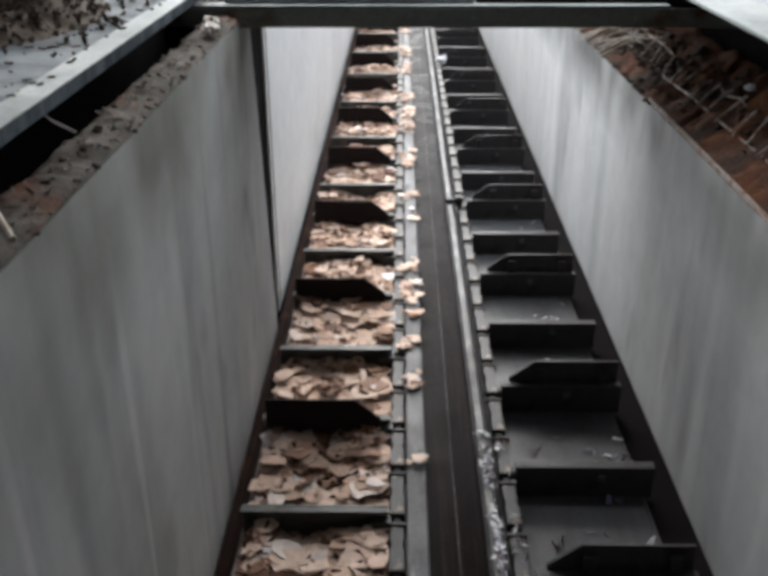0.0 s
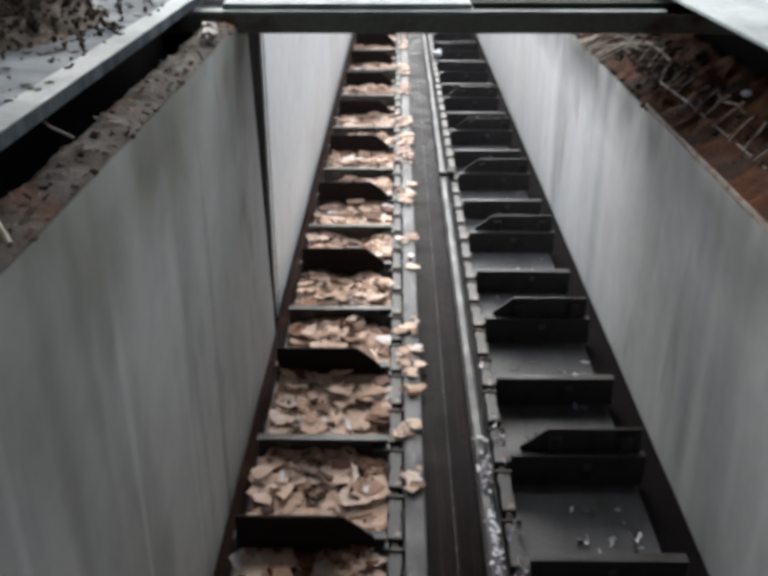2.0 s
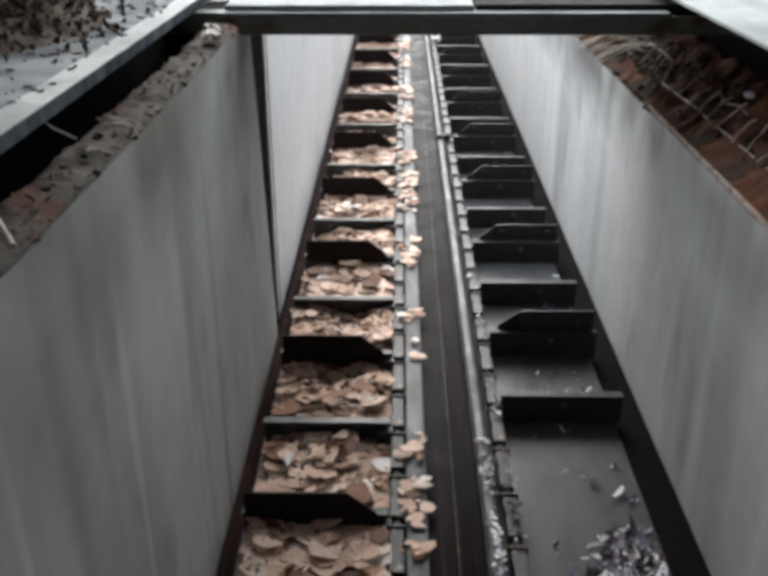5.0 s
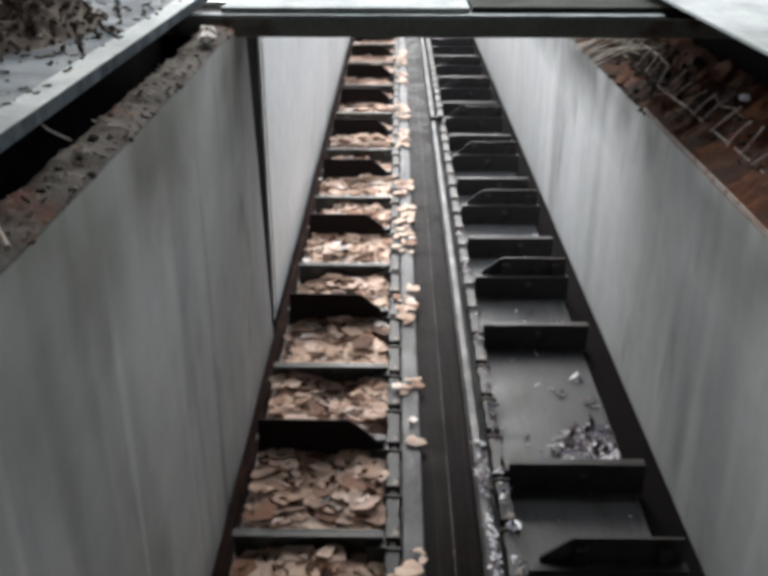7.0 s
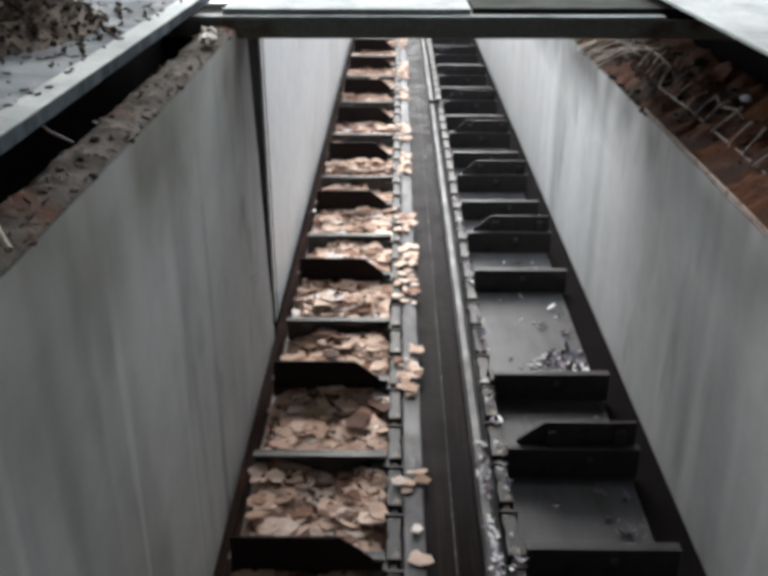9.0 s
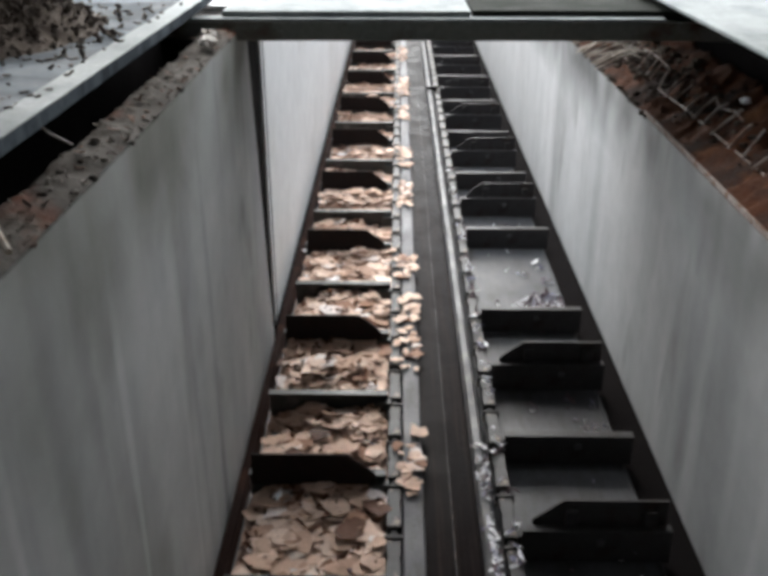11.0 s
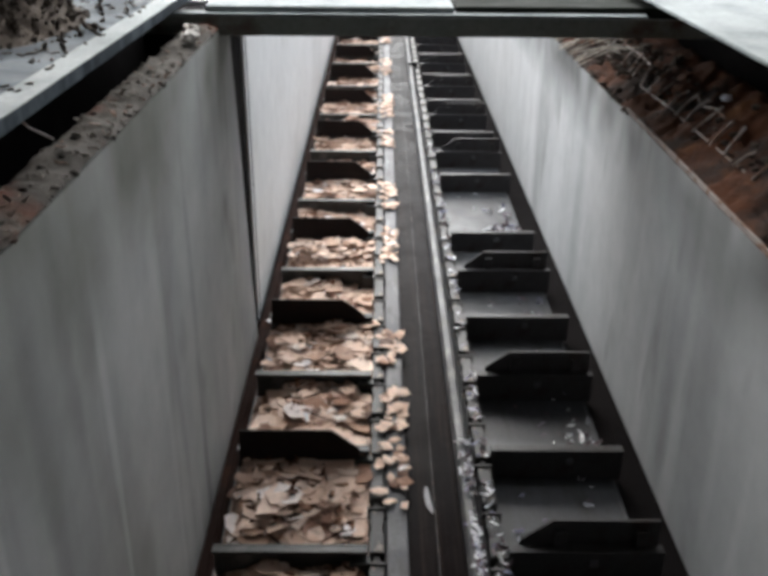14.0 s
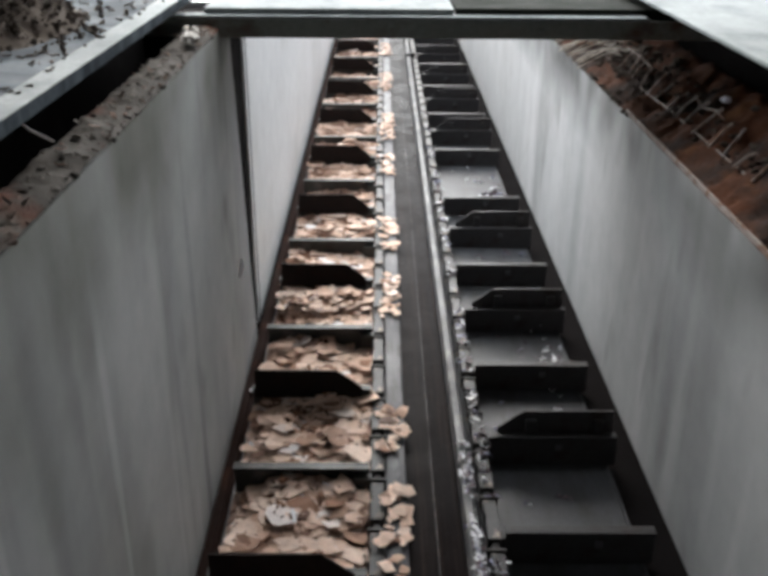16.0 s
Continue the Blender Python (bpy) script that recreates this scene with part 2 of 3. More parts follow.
def prism(bm, outline, axis, a, b):
    """Extrudes a closed outline of 2D points along an axis from a to b ('x': outline in yz, 'y': outline in xz, 'z': outline in xy)."""
    put = {"x": lambda p, s: (s, p[0], p[1]), "y": lambda p, s: (p[0], s, p[1]), "z": lambda p, s: (p[0], p[1], s)}[axis]
    lo = [bm.verts.new(put(p, a)) for p in outline]
    hi = [bm.verts.new(put(p, b)) for p in outline]
    n = len(outline)
    bm.faces.new(lo)
    bm.faces.new(hi[::-1])
    for i in range(n):
        bm.faces.new((lo[i], hi[i], hi[(i + 1) % n], lo[(i + 1) % n]))
    bmesh.ops.recalc_face_normals(bm, faces=bm.faces)
    return bm


def flakes(spots, rng, lo, hi, thick=0.004, curl=0.25, tilt=0.35, long=1.0, sides=(4, 5, 5, 6, 7)):
    """Thin, irregular, slightly bent chips at the given places: verts and faces."""
    vs, fs = [], []
    for x, y, z in spots:
        r = rng.uniform(lo, hi)
        n = rng.choice(sides)
        rot = Euler((rng.gauss(0, tilt), rng.gauss(0, tilt), rng.uniform(0, 6.28))).to_matrix()
        bend = rng.gauss(0, curl)
        ax = rng.uniform(0.55, 1.0)
        ring = []
        for k in range(n):
            a = 6.283 * (k + rng.uniform(-0.3, 0.3)) / n
            q = r * rng.uniform(0.68, 1.15)
            px, py = q * math.cos(a) * long, q * math.sin(a) * ax / long
            ring.append((px, py, bend * px * px / r))
        b = len(vs)
        for dz in (thick / 2, -thick / 2):
            for p in ring:
                w = rot @ Vector((p[0], p[1], p[2] + dz))
                vs.append((x + w.x, y + w.y, z + w.z))
            w = rot @ Vector((0, 0, dz))
            vs.append((x + w.x, y + w.y, z + w.z))
        for k in range(n):
            k2 = (k + 1) % n
            fs.append((b + n, b + k, b + k2))
            fs.append((b + 2 * n + 1, b + n + 1 + k2, b + n + 1 + k))
            fs.append((b + k, b + n + 1 + k, b + n + 1 + k2, b + k2))
    return vs, fs


def sheet(name, x0, x1, nx, y0, y1, ny, height):
    """A bumpy sheet: height(x, y) over a grid."""
    vs = []
    for j in range(ny + 1):
        for i in range(nx + 1):
            x, y = x0 + (x1 - x0) * i / nx, y0 + (y1 - y0) * j / ny
            vs.append((x, y, height(x, y)))
    fs = [(j * (nx + 1) + i, j * (nx + 1) + i + 1, (j + 1) * (nx + 1) + i + 1, (j + 1) * (nx + 1) + i) for j in range(ny) for i in range(nx)]
    return mesh_from(name, vs, fs, True)


def fbm(x, y, s, seed=0.0):
    return noise.fractal((x * s, y * s, seed), 1.0, 2.0, 4)


def litter(name, spots, seed, lo, hi, material, label, category, **kw):
    me = mesh_from(name, *flakes(spots, random.Random(seed), lo, hi, **kw))
    me.materials.append(material)
    return tagged(part(name, me, material), label, category, kind="stuff")


# ---- the pit: sizes ----
XL, XR = -0.62, 1.07          # wall faces
ZL, ZR, ZG = 1.61, 1.212, 1.72  # wall tops and yard level
Y0, Y1 = -9.0, 27.0           # ends of the pit
SPEED = 0.335
PITCH = 0.567


def structure(name, bm, material, label, category):
    return tagged(part(name, bm, material), label, category, kind="structure")


bm = bmesh.new()
prism(bm, [(Y0, -0.25), (4.07, -0.25), (4.06, 0.0), (3.78, ZL), (Y0, ZL)], "x", -0.72, XL)
structure("wall_left_near", bm, CONCRETE_L, "grey stained concrete wall of the pit, near stretch", "wall")
structure("wall_left_far", one_box(-1.6, XL - 0.03, 4.34, Y1, -0.25, ZL), LIT_CONCRETE, "pale grey concrete wall of the pit beyond the joint", "wall")
structure("wall_joint", one_box(-0.9, -0.662, 3.50, 4.338, -0.25, ZL - 0.02), VOID, "dark open joint between two wall stretches", "wall joint")
structure("wall_groove", one_box(-0.66, -0.648, 4.40, 4.416, -0.05, ZL - 0.01), VOID, "thin dark groove beside the wall joint", "groove")
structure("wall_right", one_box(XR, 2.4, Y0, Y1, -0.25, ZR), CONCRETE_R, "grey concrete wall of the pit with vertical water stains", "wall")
structure("wall_end_far", one_box(-1.6, 2.4, Y1, Y1 + 0.3, -0.25, ZG), CONCRETE, "plain concrete end wall of the pit", "wall")
structure("wall_end_near", one_box(-1.6, 2.4, Y0 - 0.3, Y0, -0.25, ZG), CONCRETE, "plain concrete end wall of the pit", "wall")
structure("pit_bottom", one_box(XL - 0.1, XR + 0.1, Y0, Y1, -0.35, -0.05), VOID, "near-black bottom of the pit", "floor")

# Slab closing the gap behind the wall, its deep shade painted on.
structure("cavity_left", one_box(-1.6, -0.722, Y0, 3.5, 0.9, 1.2), VOID, "near-black slab behind the pit wall, for the gap's shade", "floor")

# yard surface round the pit
bm = bmesh.new()
R_ = 400.0
xs, ys = (-R_, -1.1, 1.75, R_), (-R_, Y0, Y1, R_)
grid = [[bm.verts.new((x, y, ZG)) for x in xs] for y in ys]
for j in range(3):
    for i in range(3):
        if (i, j) != (1, 1):
            bm.faces.new((grid[j][i], grid[j][i + 1], grid[j + 1][i + 1], grid[j + 1][i]))
structure("ground", bm, GROUND, "worn concrete yard round the conveyor pit", "ground")
# Steps coloured near-black: the shade under the plates is in the colour.
bm = bmesh.new()
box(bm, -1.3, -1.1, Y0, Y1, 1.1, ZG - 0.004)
structure("kerb_left", bm, VOID, "concrete step up to the yard, coloured near-black for shade", "kerb")
structure("kerb_right", one_box(1.75, 1.95, Y0, Y1, ZR - 0.2, ZG - 0.004), VOID, "concrete step up to the yard, coloured near-black for shade", "kerb")

# trough floors, gutters, rails, centre cover
structure("gutter_edge", one_box(-0.581, -0.5615, Y0, Y1, -0.03, 0.006, bevel=0.002), RUSTY_VOID, "dark rusty edge of the trough floor", "trough edge")
structure("trough_floor_left", one_box(-0.561, 0.03, Y0, Y1, -0.03, 0.0), PALE_FLOOR_STEEL, "scoured grey steel trough floor under brown chips", "trough floor")
structure("trough_floor_right", one_box(0.375, 0.915, Y0, Y1, -0.03, 0.0), FLOOR_STEEL, "bare scoured grey steel trough floor", "trough floor")
structure("gutter_left", one_box(XL + 0.002, -0.582, Y0, Y1, -0.048, 0.012, bevel=0.003), RUSTY_VOID, "black-brown oily gutter strip between trough and wall", "gutter")
structure("floor_edge", one_box(0.9155, 0.926, Y0, Y1, -0.03, 0.006, bevel=0.002), FLOOR_STEEL, "narrow raised steel edge of the trough floor", "trough edge")
structure("gutter_right", one_box(0.927, XR - 0.002, Y0, Y1, -0.048, -0.012, bevel=0.003), VOID, "black gutter strip between trough and wall, shade in its colour", "gutter")
bm = bmesh.new()
box(bm, 0.028, 0.104, Y0, Y1, -0.02, 0.085, bevel=0.006)
structure("guide_rail_left", bm, RAIL_DULL, "flat worn bright steel chain guide rail", "guide rail")
bm = bmesh.new()
prism(bm, [(0.30, -0.02), (0.30, 0.085), (0.312, 0.105), (0.338, 0.108), (0.352, 0.095), (0.352, -0.02)], "y", Y0, Y1)
structure("guide_rail_right", bm, RAIL_STEEL, "rounded worn bright steel chain guide rail", "guide rail")
bm = bmesh.new()
prism(bm, [(0.104, -0.02), (0.104, 0.06), (0.2, 0.066), (0.206, 0.067), (0.212, 0.066), (0.30, 0.06), (0.30, -0.02)], "y", Y0, Y1)
structure("centre_cover", bm, CENTRE_STEEL, "long dark brown worn steel cover between the two troughs", "cover plate")
structure("cover_seam", one_box(0.2045, 0.2075, Y0, Y1, 0.06, 0.069, bevel=0.0008), CHAIN_STEEL, "thin worn seam along the centre cover", "seam")


# ---- the scraper chain: two runs, one away and one back ----
def link_mesh():
    """A flat forged chain link, half a flight spacing long, with a boss at its pin."""
    bm = bmesh.new()
    h = PITCH / 4
    prism(bm, [(-0.026, -h + 0.022), (0.026, -h + 0.022), (0.026, -0.03), (0.021, 0.0), (0.026, 0.03), (0.026, h - 0.03), (0.016, h - 0.018),
               (-0.016, h - 0.018), (-0.026, h - 0.03), (-0.026, 0.03), (-0.021, 0.0), (-0.026, -0.03)], "z", 0.03, 0.085)
    bmesh.ops.bevel(bm, geom=list(bm.edges), offset=0.003, segments=1, affect="EDGES")
    box(bm, -0.012, 0.012, h - 0.02, h + 0.025, 0.035, 0.07, bevel=0.003)
    box(bm, -0.034, 0.034, h - 0.045, h - 0.03, 0.04, 0.092, bevel=0.003)
    return to_mesh("link", bm, CHAIN_STEEL)


LINK = link_mesh()


def flight_mesh(sign):
    """A low angle-section scraper arm fixed to the chain, reaching out to one side."""
    bm = bmesh.new()
    a, b = sorted((sign * 0.03, sign * 0.545))
    box(bm, a, b, *sorted((-sign * 0.006, sign * 0.006)), 0.002, 0.135, bevel=0.002)
    box(bm, a, b, *sorted((sign * 0.0065, sign * 0.035)), 0.123, 0.135, bevel=0.002)
    c, d = sorted((sign * 0.02, sign * 0.09))
    box(bm, c, d, *sorted((sign * 0.008, sign * 0.05)), 0.03, 0.10, bevel=0.004)
    return to_mesh("flight", bm, FLIGHT_STEEL if sign > 0 else DUSTY_FLIGHT)


def paddle_mesh(sign):
    """The taller plate of every second flight, cut off slanting towards the chain."""
    bm = bmesh.new()
    s = sign
    prism(bm, [(s * 0.07, 0.10), (s * 0.53, 0.10), (s * 0.53, 0.232), (s * 0.175, 0.232), (s * 0.07, 0.15)], "y", s * 0.036, s * 0.046)
    box(bm, *sorted((s * 0.18, s * 0.22)), *sorted((s * 0.015, s * 0.0355)), 0.136, 0.2, bevel=0.003)
    box(bm, *sorted((s * 0.45, s * 0.49)), *sorted((s * 0.015, s * 0.0355)), 0.136, 0.2, bevel=0.003)
    return to_mesh("paddle", bm, FLIGHT_STEEL if sign > 0 else SHADED_PADDLE_STEEL)


def run(name, x, sign, first, count, tall_first, missing, label):
    """One run of the chain at t = 0: flights every PITCH from y = first on; every second one is tall."""
    thing = tagged(new(name), label, "scraper chain", "runs of the chain conveyor")
    thing.location = (x, 0, 0)
    fm, pm = flight_mesh(sign), paddle_mesh(sign)
    for k in range(count):
        if k in missing:
            continue
        fl = part("flight", fm, FLIGHT_STEEL, thing)
        fl.location = (0, first + k * PITCH, 0)
        if sign > 0:
            part("clip", CLIP, RAIL_DULL, fl, "small pale steel clip").location = (0.30 + 0.05 * ((k * 7) % 5) / 4, -0.0065, 0.09)
        if (k % 2 == 0) == tall_first:
            part("paddle", pm, FLIGHT_STEEL, fl, "tall black steel paddle plate")
    lp = PITCH / 2
    for k in range(count * 2):
        part("link", LINK, CHAIN_STEEL, thing).location = (0, first + (k + 0.5) * lp, 0)
    return thing


CLIP = to_mesh("clip", one_box(-0.013, 0.013, -0.010, 0.0, -0.014, 0.014, bevel=0.003), RAIL_DULL)
RIGHT_FIRST = 2.18 - 16 * PITCH
LEFT_FIRST = 3.08 - 4 * PITCH
run_right = run("scraper_chain", 0.405, 1, RIGHT_FIRST, 38, True, (14,), "black steel scraper flights on an empty chain run")
run_left = run("scraper_chain", -0.005, -1, LEFT_FIRST, 40, True, (), "black steel scraper flights pushing brown chips on a chain run")


# ---- brown chips on the left run ----
CELL = [random.Random(k + 40).uniform(0.55, 1.15) for k in range(60)]


def bed_height(x, y):
    """Depth of the chips: heaped against the front of each flight, thin behind the one before."""
    k = math.ceil((y - LEFT_FIRST) / PITCH)
    d = LEFT_FIRST + k * PITCH - y
    edge = min(1.0, (x + 0.553) / 0.04, (-0.03 - x) / 0.02 + 0.3)
    tall = k % 2 == 0
    heap = (0.085 if tall else 0.078) * CELL[k % 60] * max(0.0, 1 - d / 0.62) ** 0.7
    return max(-0.012, edge * (heap + 0.058 * fbm(x, y, 5.0, 2.0) + 0.016 * fbm(x, y, 26.0, 4.0)))


def chips():
    rng = random.Random(5)
    ya, yb = LEFT_FIRST + 0.05, LEFT_FIRST + 38 * PITCH
    bed = tagged(part("chip_bed", sheet("chip_bed", -0.556, -0.032, 42, ya, yb, 1600, bed_height), BED), "bed of pale brown flat chips in the trough, crevice shade in its colour", "chips", kind="stuff")
    spots, rail = [], []
    for _ in range(11500):
        x, y = rng.uniform(-0.515, -0.05), rng.uniform(ya, yb)
        h = bed_height(x, y)
        if h < 0.012 and rng.random() < 0.85:
            continue
        k = (y - LEFT_FIRST) / PITCH
        if abs(k - round(k)) < 0.07 and h < 0.12:
            continue
        spots.append((x, y, max(h, 0.004) + rng.uniform(-0.004, 0.008)))
    for _ in range(1500):
        y = rng.uniform(ya, yb)
        if fbm(0, y, 1.1, 9) > 0.02:
            rail.append((min(0.098, max(-0.03, rng.gauss(0.065, 0.03))), y, 0.092 + rng.uniform(0, 0.014)))
    # the widest stretch of loose ones lies singly on the bed
    near = [q for q in spots if 3.0 < q[1] < 3.85][:300]
    taken = set(near)
    spots = [q for q in spots if q not in taken]
    for x, y, z in near:
        me = mesh_from("chip", *flakes([(0, 0, 0)], rng, 0.014, 0.072, tilt=0.075, curl=0.12, thick=0.0035, sides=(5, 6, 7, 8, 9)))
        part("chip", me, CHIP_PIECE, bed).location = (x, y, z)
    v1, f1 = flakes(spots, rng, 0.014, 0.072, tilt=0.075, curl=0.12, thick=0.0035, sides=(5, 6, 7, 8, 9))
    v2, f2 = flakes(rail, rng, 0.014, 0.046, tilt=0.09, curl=0.1)
    me = mesh_from("chips", v1 + v2, f1 + [tuple(i + len(v1) for i in q) for q in f2])
    me.materials.append(CHIP)
    top = tagged(part("loose_chips", me, CHIP), "loose pale brown irregular flat chips heaped between the scraper flights", "chips", kind="stuff")
    slivers, pale = [], []
    while len(slivers) < 3400:
        x, y = rng.uniform(-0.53, -0.05), rng.uniform(ya, yb)
        k = (y - LEFT_FIRST) / PITCH
        if abs(k - round(k)) > 0.06 and fbm(x, y, 3.0, 21) > -0.1:
            slivers.append((x, y, max(bed_height(x, y), 0.004) + rng.uniform(0.007, 0.016)))
    while len(pale) < 220:
        x, y = rng.uniform(-0.53, -0.05), rng.uniform(ya, yb)
        k = (y - LEFT_FIRST) / PITCH
        if abs(k - round(k)) > 0.06:
            pale.append((x, y, max(bed_height(x, y), 0.004) + rng.uniform(0.004, 0.012)))
    dark = litter("bark_slivers", slivers, 31, 0.007, 0.022, CRACK_SLIVER, "dark brown slivers standing for shaded cracks among the chips", "bark", tilt=0.2, curl=0.3, long=1.5, thick=0.003)
    bits = litter("pale_bits", pale, 32, 0.006, 0.018, SCRAP, "small white and dark scraps among the brown chips", "scraps", tilt=0.3, curl=0.4, long=1.3, thick=0.0012)
    return bed, top, dark, bits


chip_bed, loose_chips, bark_slivers, pale_bits = chips()


# ---- beam, cover plates, ledges ----
beam = tagged(new("cross_beam"), "dark green-grey steel beam across the pit with a wet top flange", "beam")
part("web", one_box(-1.05, 1.74, 3.56, 3.575, 1.585, 1.655, bevel=0.003), BEAM_PAINT, beam)
part("flange", one_box(-1.05, 1.02, 3.556, 3.62, 1.656, 1.668, bevel=0.003), SHEEN_STEEL, beam, "pale top flange, sky sheen put into its colour")
part("bracket", one_box(1.62, 1.72, 3.577, 3.70, 1.20, 1.652, bevel=0.006), DARK_STEEL, beam)
part("bracket", one_box(-0.84, -0.66, 3.577, 3.75, 1.63, 1.652, bevel=0.006), DARK_STEEL, beam)

# Right plate runs on, unseen, to y 9 to keep the bank shaded.
for name, x0, x1, y1, z0 in (("cover_plate", -2.6, -0.755, 3.85, 1.694), ("cover_plate", 1.015, 3.2, 9.0, 1.716)):
    p = tagged(new(name), "wet bright galvanised steel cover plate beside the pit", "cover plate", "cover plates")
    part("sheet", one_box(x0, x1, Y0, y1, z0, 1.728, bevel=0.003), PLATE_STEEL if x0 < -1 else SHEEN_STEEL, p)
    if x0 < -1:
        # Added bright band that stands for sky sheen along the plate edge.
        part("folded_lip", one_box(x1 - 0.075, x1 + 0.002, Y0, y1, 1.7285, 1.731, bevel=0.001), SHEEN_STEEL, p, "bright edge band, sky sheen put into its colour")
p = tagged(new("cover_plate"), "pale cover plate lying behind the beam", "cover plate", "cover plates")
part("sheet", one_box(-0.68, 0.28, 3.60, 4.5, 1.67, 1.69, bevel=0.003), SHEEN_STEEL, p)


p = tagged(new("rubber_mat"), "dark grey-green rubber mat lying behind the beam", "rubber mat")
part("sheet", one_box(0.29, 1.3, 3.63, 4.6, 1.663, 1.686, bevel=0.003), FLAP_RUBBER, p)
part("clamp_bar", one_box(0.29, 1.3, 3.6215, 3.6295, 1.63, 1.69, bevel=0.002), FLAP_RUBBER, p)


def ledge_left(x, y):
    """Dirt on the wall top: low crest close to the edge, falling away into the gap under the cover plate."""
    u = (XL - x) / 0.11
    crest = 0.018 + 0.02 * fbm(x, y, 4, 7) + 0.008 * fbm(x, y, 24, 8)
    return ZL + 0.004 + max(0.0, crest) * min(1, 2.2 * u + 0.1) - (0.075 * max(0.0, u - 0.75) if u > 0.92 else 0.0)


def bank_right(x, y):
    u = x - XR
    return ZR + 0.004 + (0.55 * u if u < 0.36 else max(0.0, 0.198 - 0.9 * (u - 0.36))) + (0.035 * fbm(x, y, 7, 3) + 0.016 * fbm(x, y, 30, 6)) * min(1, (x - XR) / 0.06 + 0.1)


tagged(part("ledge_dirt", sheet("ledge_dirt", -0.78, XL, 16, Y0, 3.58, 1100, ledge_left), GREY_DIRT), "grey-brown dirt and litter on the wall top", "dirt", kind="stuff")
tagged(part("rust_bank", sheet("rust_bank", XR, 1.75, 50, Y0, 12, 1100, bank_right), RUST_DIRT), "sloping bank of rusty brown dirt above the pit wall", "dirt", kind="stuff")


# ---- litter on the ledges, bank and plates ----
rng = random.Random(11)
spots = []
for _ in range(300):
    x, y = XL - min(0.12, abs(rng.gauss(0.04, 0.045))), rng.uniform(-1.0, 3.55)
    spots.append((x, y, ledge_left(x, y) + rng.uniform(0, 0.006)))
litter("ledge_litter", spots, 1, 0.004, 0.012, LITTER, "small dry grey-brown litter heaped along the wall top", "litter", tilt=0.3, curl=0.35, long=1.7, thick=0.0012)
spots = []
for _ in range(700):
    x, y = XR + 0.02 + min(0.3, abs(rng.gauss(0.15, 0.09))), rng.uniform(0.5, 9.0)
    spots.append((x, y, bank_right(x, y) + rng.uniform(0, 0.012)))
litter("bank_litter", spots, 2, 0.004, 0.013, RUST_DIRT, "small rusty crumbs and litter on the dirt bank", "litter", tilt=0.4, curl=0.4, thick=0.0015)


def clods(name, spots, seed, lo, hi, material, label, category):
    """Irregular lumps half sunk in the dirt, joined in one mesh."""
    r_ = random.Random(seed)
    base = bmesh.new()
    bmesh.ops.create_icosphere(base, subdivisions=2, radius=1.0)
    bv, bf = [v.co.copy() for v in base.verts], [[v.index for v in f.verts] for f in base.faces]
    base.free()
    vs, fs = [], []
    for x, y, z in spots:
        q = r_.uniform(lo, hi)
        sx, sy, sz = q * r_.uniform(0.7, 1.3), q * r_.uniform(0.7, 1.3), q * r_.uniform(0.4, 0.8)
        seed_v = Vector((r_.uniform(0, 50), r_.uniform(0, 50), 0))
        k = len(vs)
        for v in bv:
            d = 1 + 0.6 * noise.noise(v * 1.7 + seed_v)
            vs.append((x + v.x * sx * d, y + v.y * sy * d, z + v.z * sz * d))
        fs += [tuple(i + k for i in f) for f in bf]
    me = mesh_from(name, vs, fs, True)
    me.materials.append(material)
    return tagged(part(name, me, material), label, category, kind="stuff")


spots = []
for _ in range(340):
    x, y = XR + 0.03 + abs(rng.gauss(0.165, 0.05)), rng.uniform(1.0, 6.5)
    spots.append((x, y, bank_right(x, y)))
clods("bank_clods", spots, 21, 0.005, 0.02, BROWN_DIRT, "dark rusty clods of dirt on the bank", "dirt clods")
spots = []
for _ in range(320):
    x, y = XR + 0.03 + abs(rng.gauss(0.13, 0.06)), rng.gauss(4.7, 0.35)
    spots.append((x, y, bank_right(x, y) + 0.01))
clods("bank_rubble", spots, 22, 0.005, 0.02, BROWN_DIRT, "dark brown lumps of dirt caught round the stalks", "dirt clods")
spots = []
for _ in range(80):
    x, y = XL - min(0.13, abs(rng.gauss(0.05, 0.04))), rng.uniform(0.3, 3.5)
    spots.append((x, y, ledge_left(x, y)))
clods("ledge_clods", spots, 23, 0.003, 0.009, GREY_DIRT, "grey crumbs and clods on the wall top", "dirt clods")

spots = [(XL + rng.uniform(-0.024, -0.004), y, ZL + rng.uniform(0.0, 0.008)) for y in [rng.uniform(0.8, 3.6) for _ in range(130)] if fbm(3.0, y, 2.2, 17) > -0.12]
clods("ledge_spill", spots, 24, 0.003, 0.010, GREY_DIRT, "grey-brown dirt crumbling over the wall edge", "dirt clods")
spots = [(XR + rng.uniform(0.002, 0.024), rng.uniform(3.85, 6.5), ZR + rng.uniform(0.0, 0.012)) for _ in range(200)]
clods("bank_spill", spots, 25, 0.005, 0.016, BROWN_DIRT, "brown dirt crumbling over the far wall edge", "dirt clods")


def pile_height(x, y):
    r = math.hypot((x + 1.33) / 0.40, (y - 2.85) / 0.55)
    return 1.7285 + max(-0.01, 0.11 * (1 - r * r) + 0.05 * fbm(x, y, 8, 5) * max(0, 1.2 - r))


tagged(part("debris_heap", sheet("debris_heap", -1.8, -0.85, 44, 2.25, 3.45, 60, pile_height), BROWN_DIRT), "heap of grey-brown sweepings on the cover plate", "debris", kind="stuff")
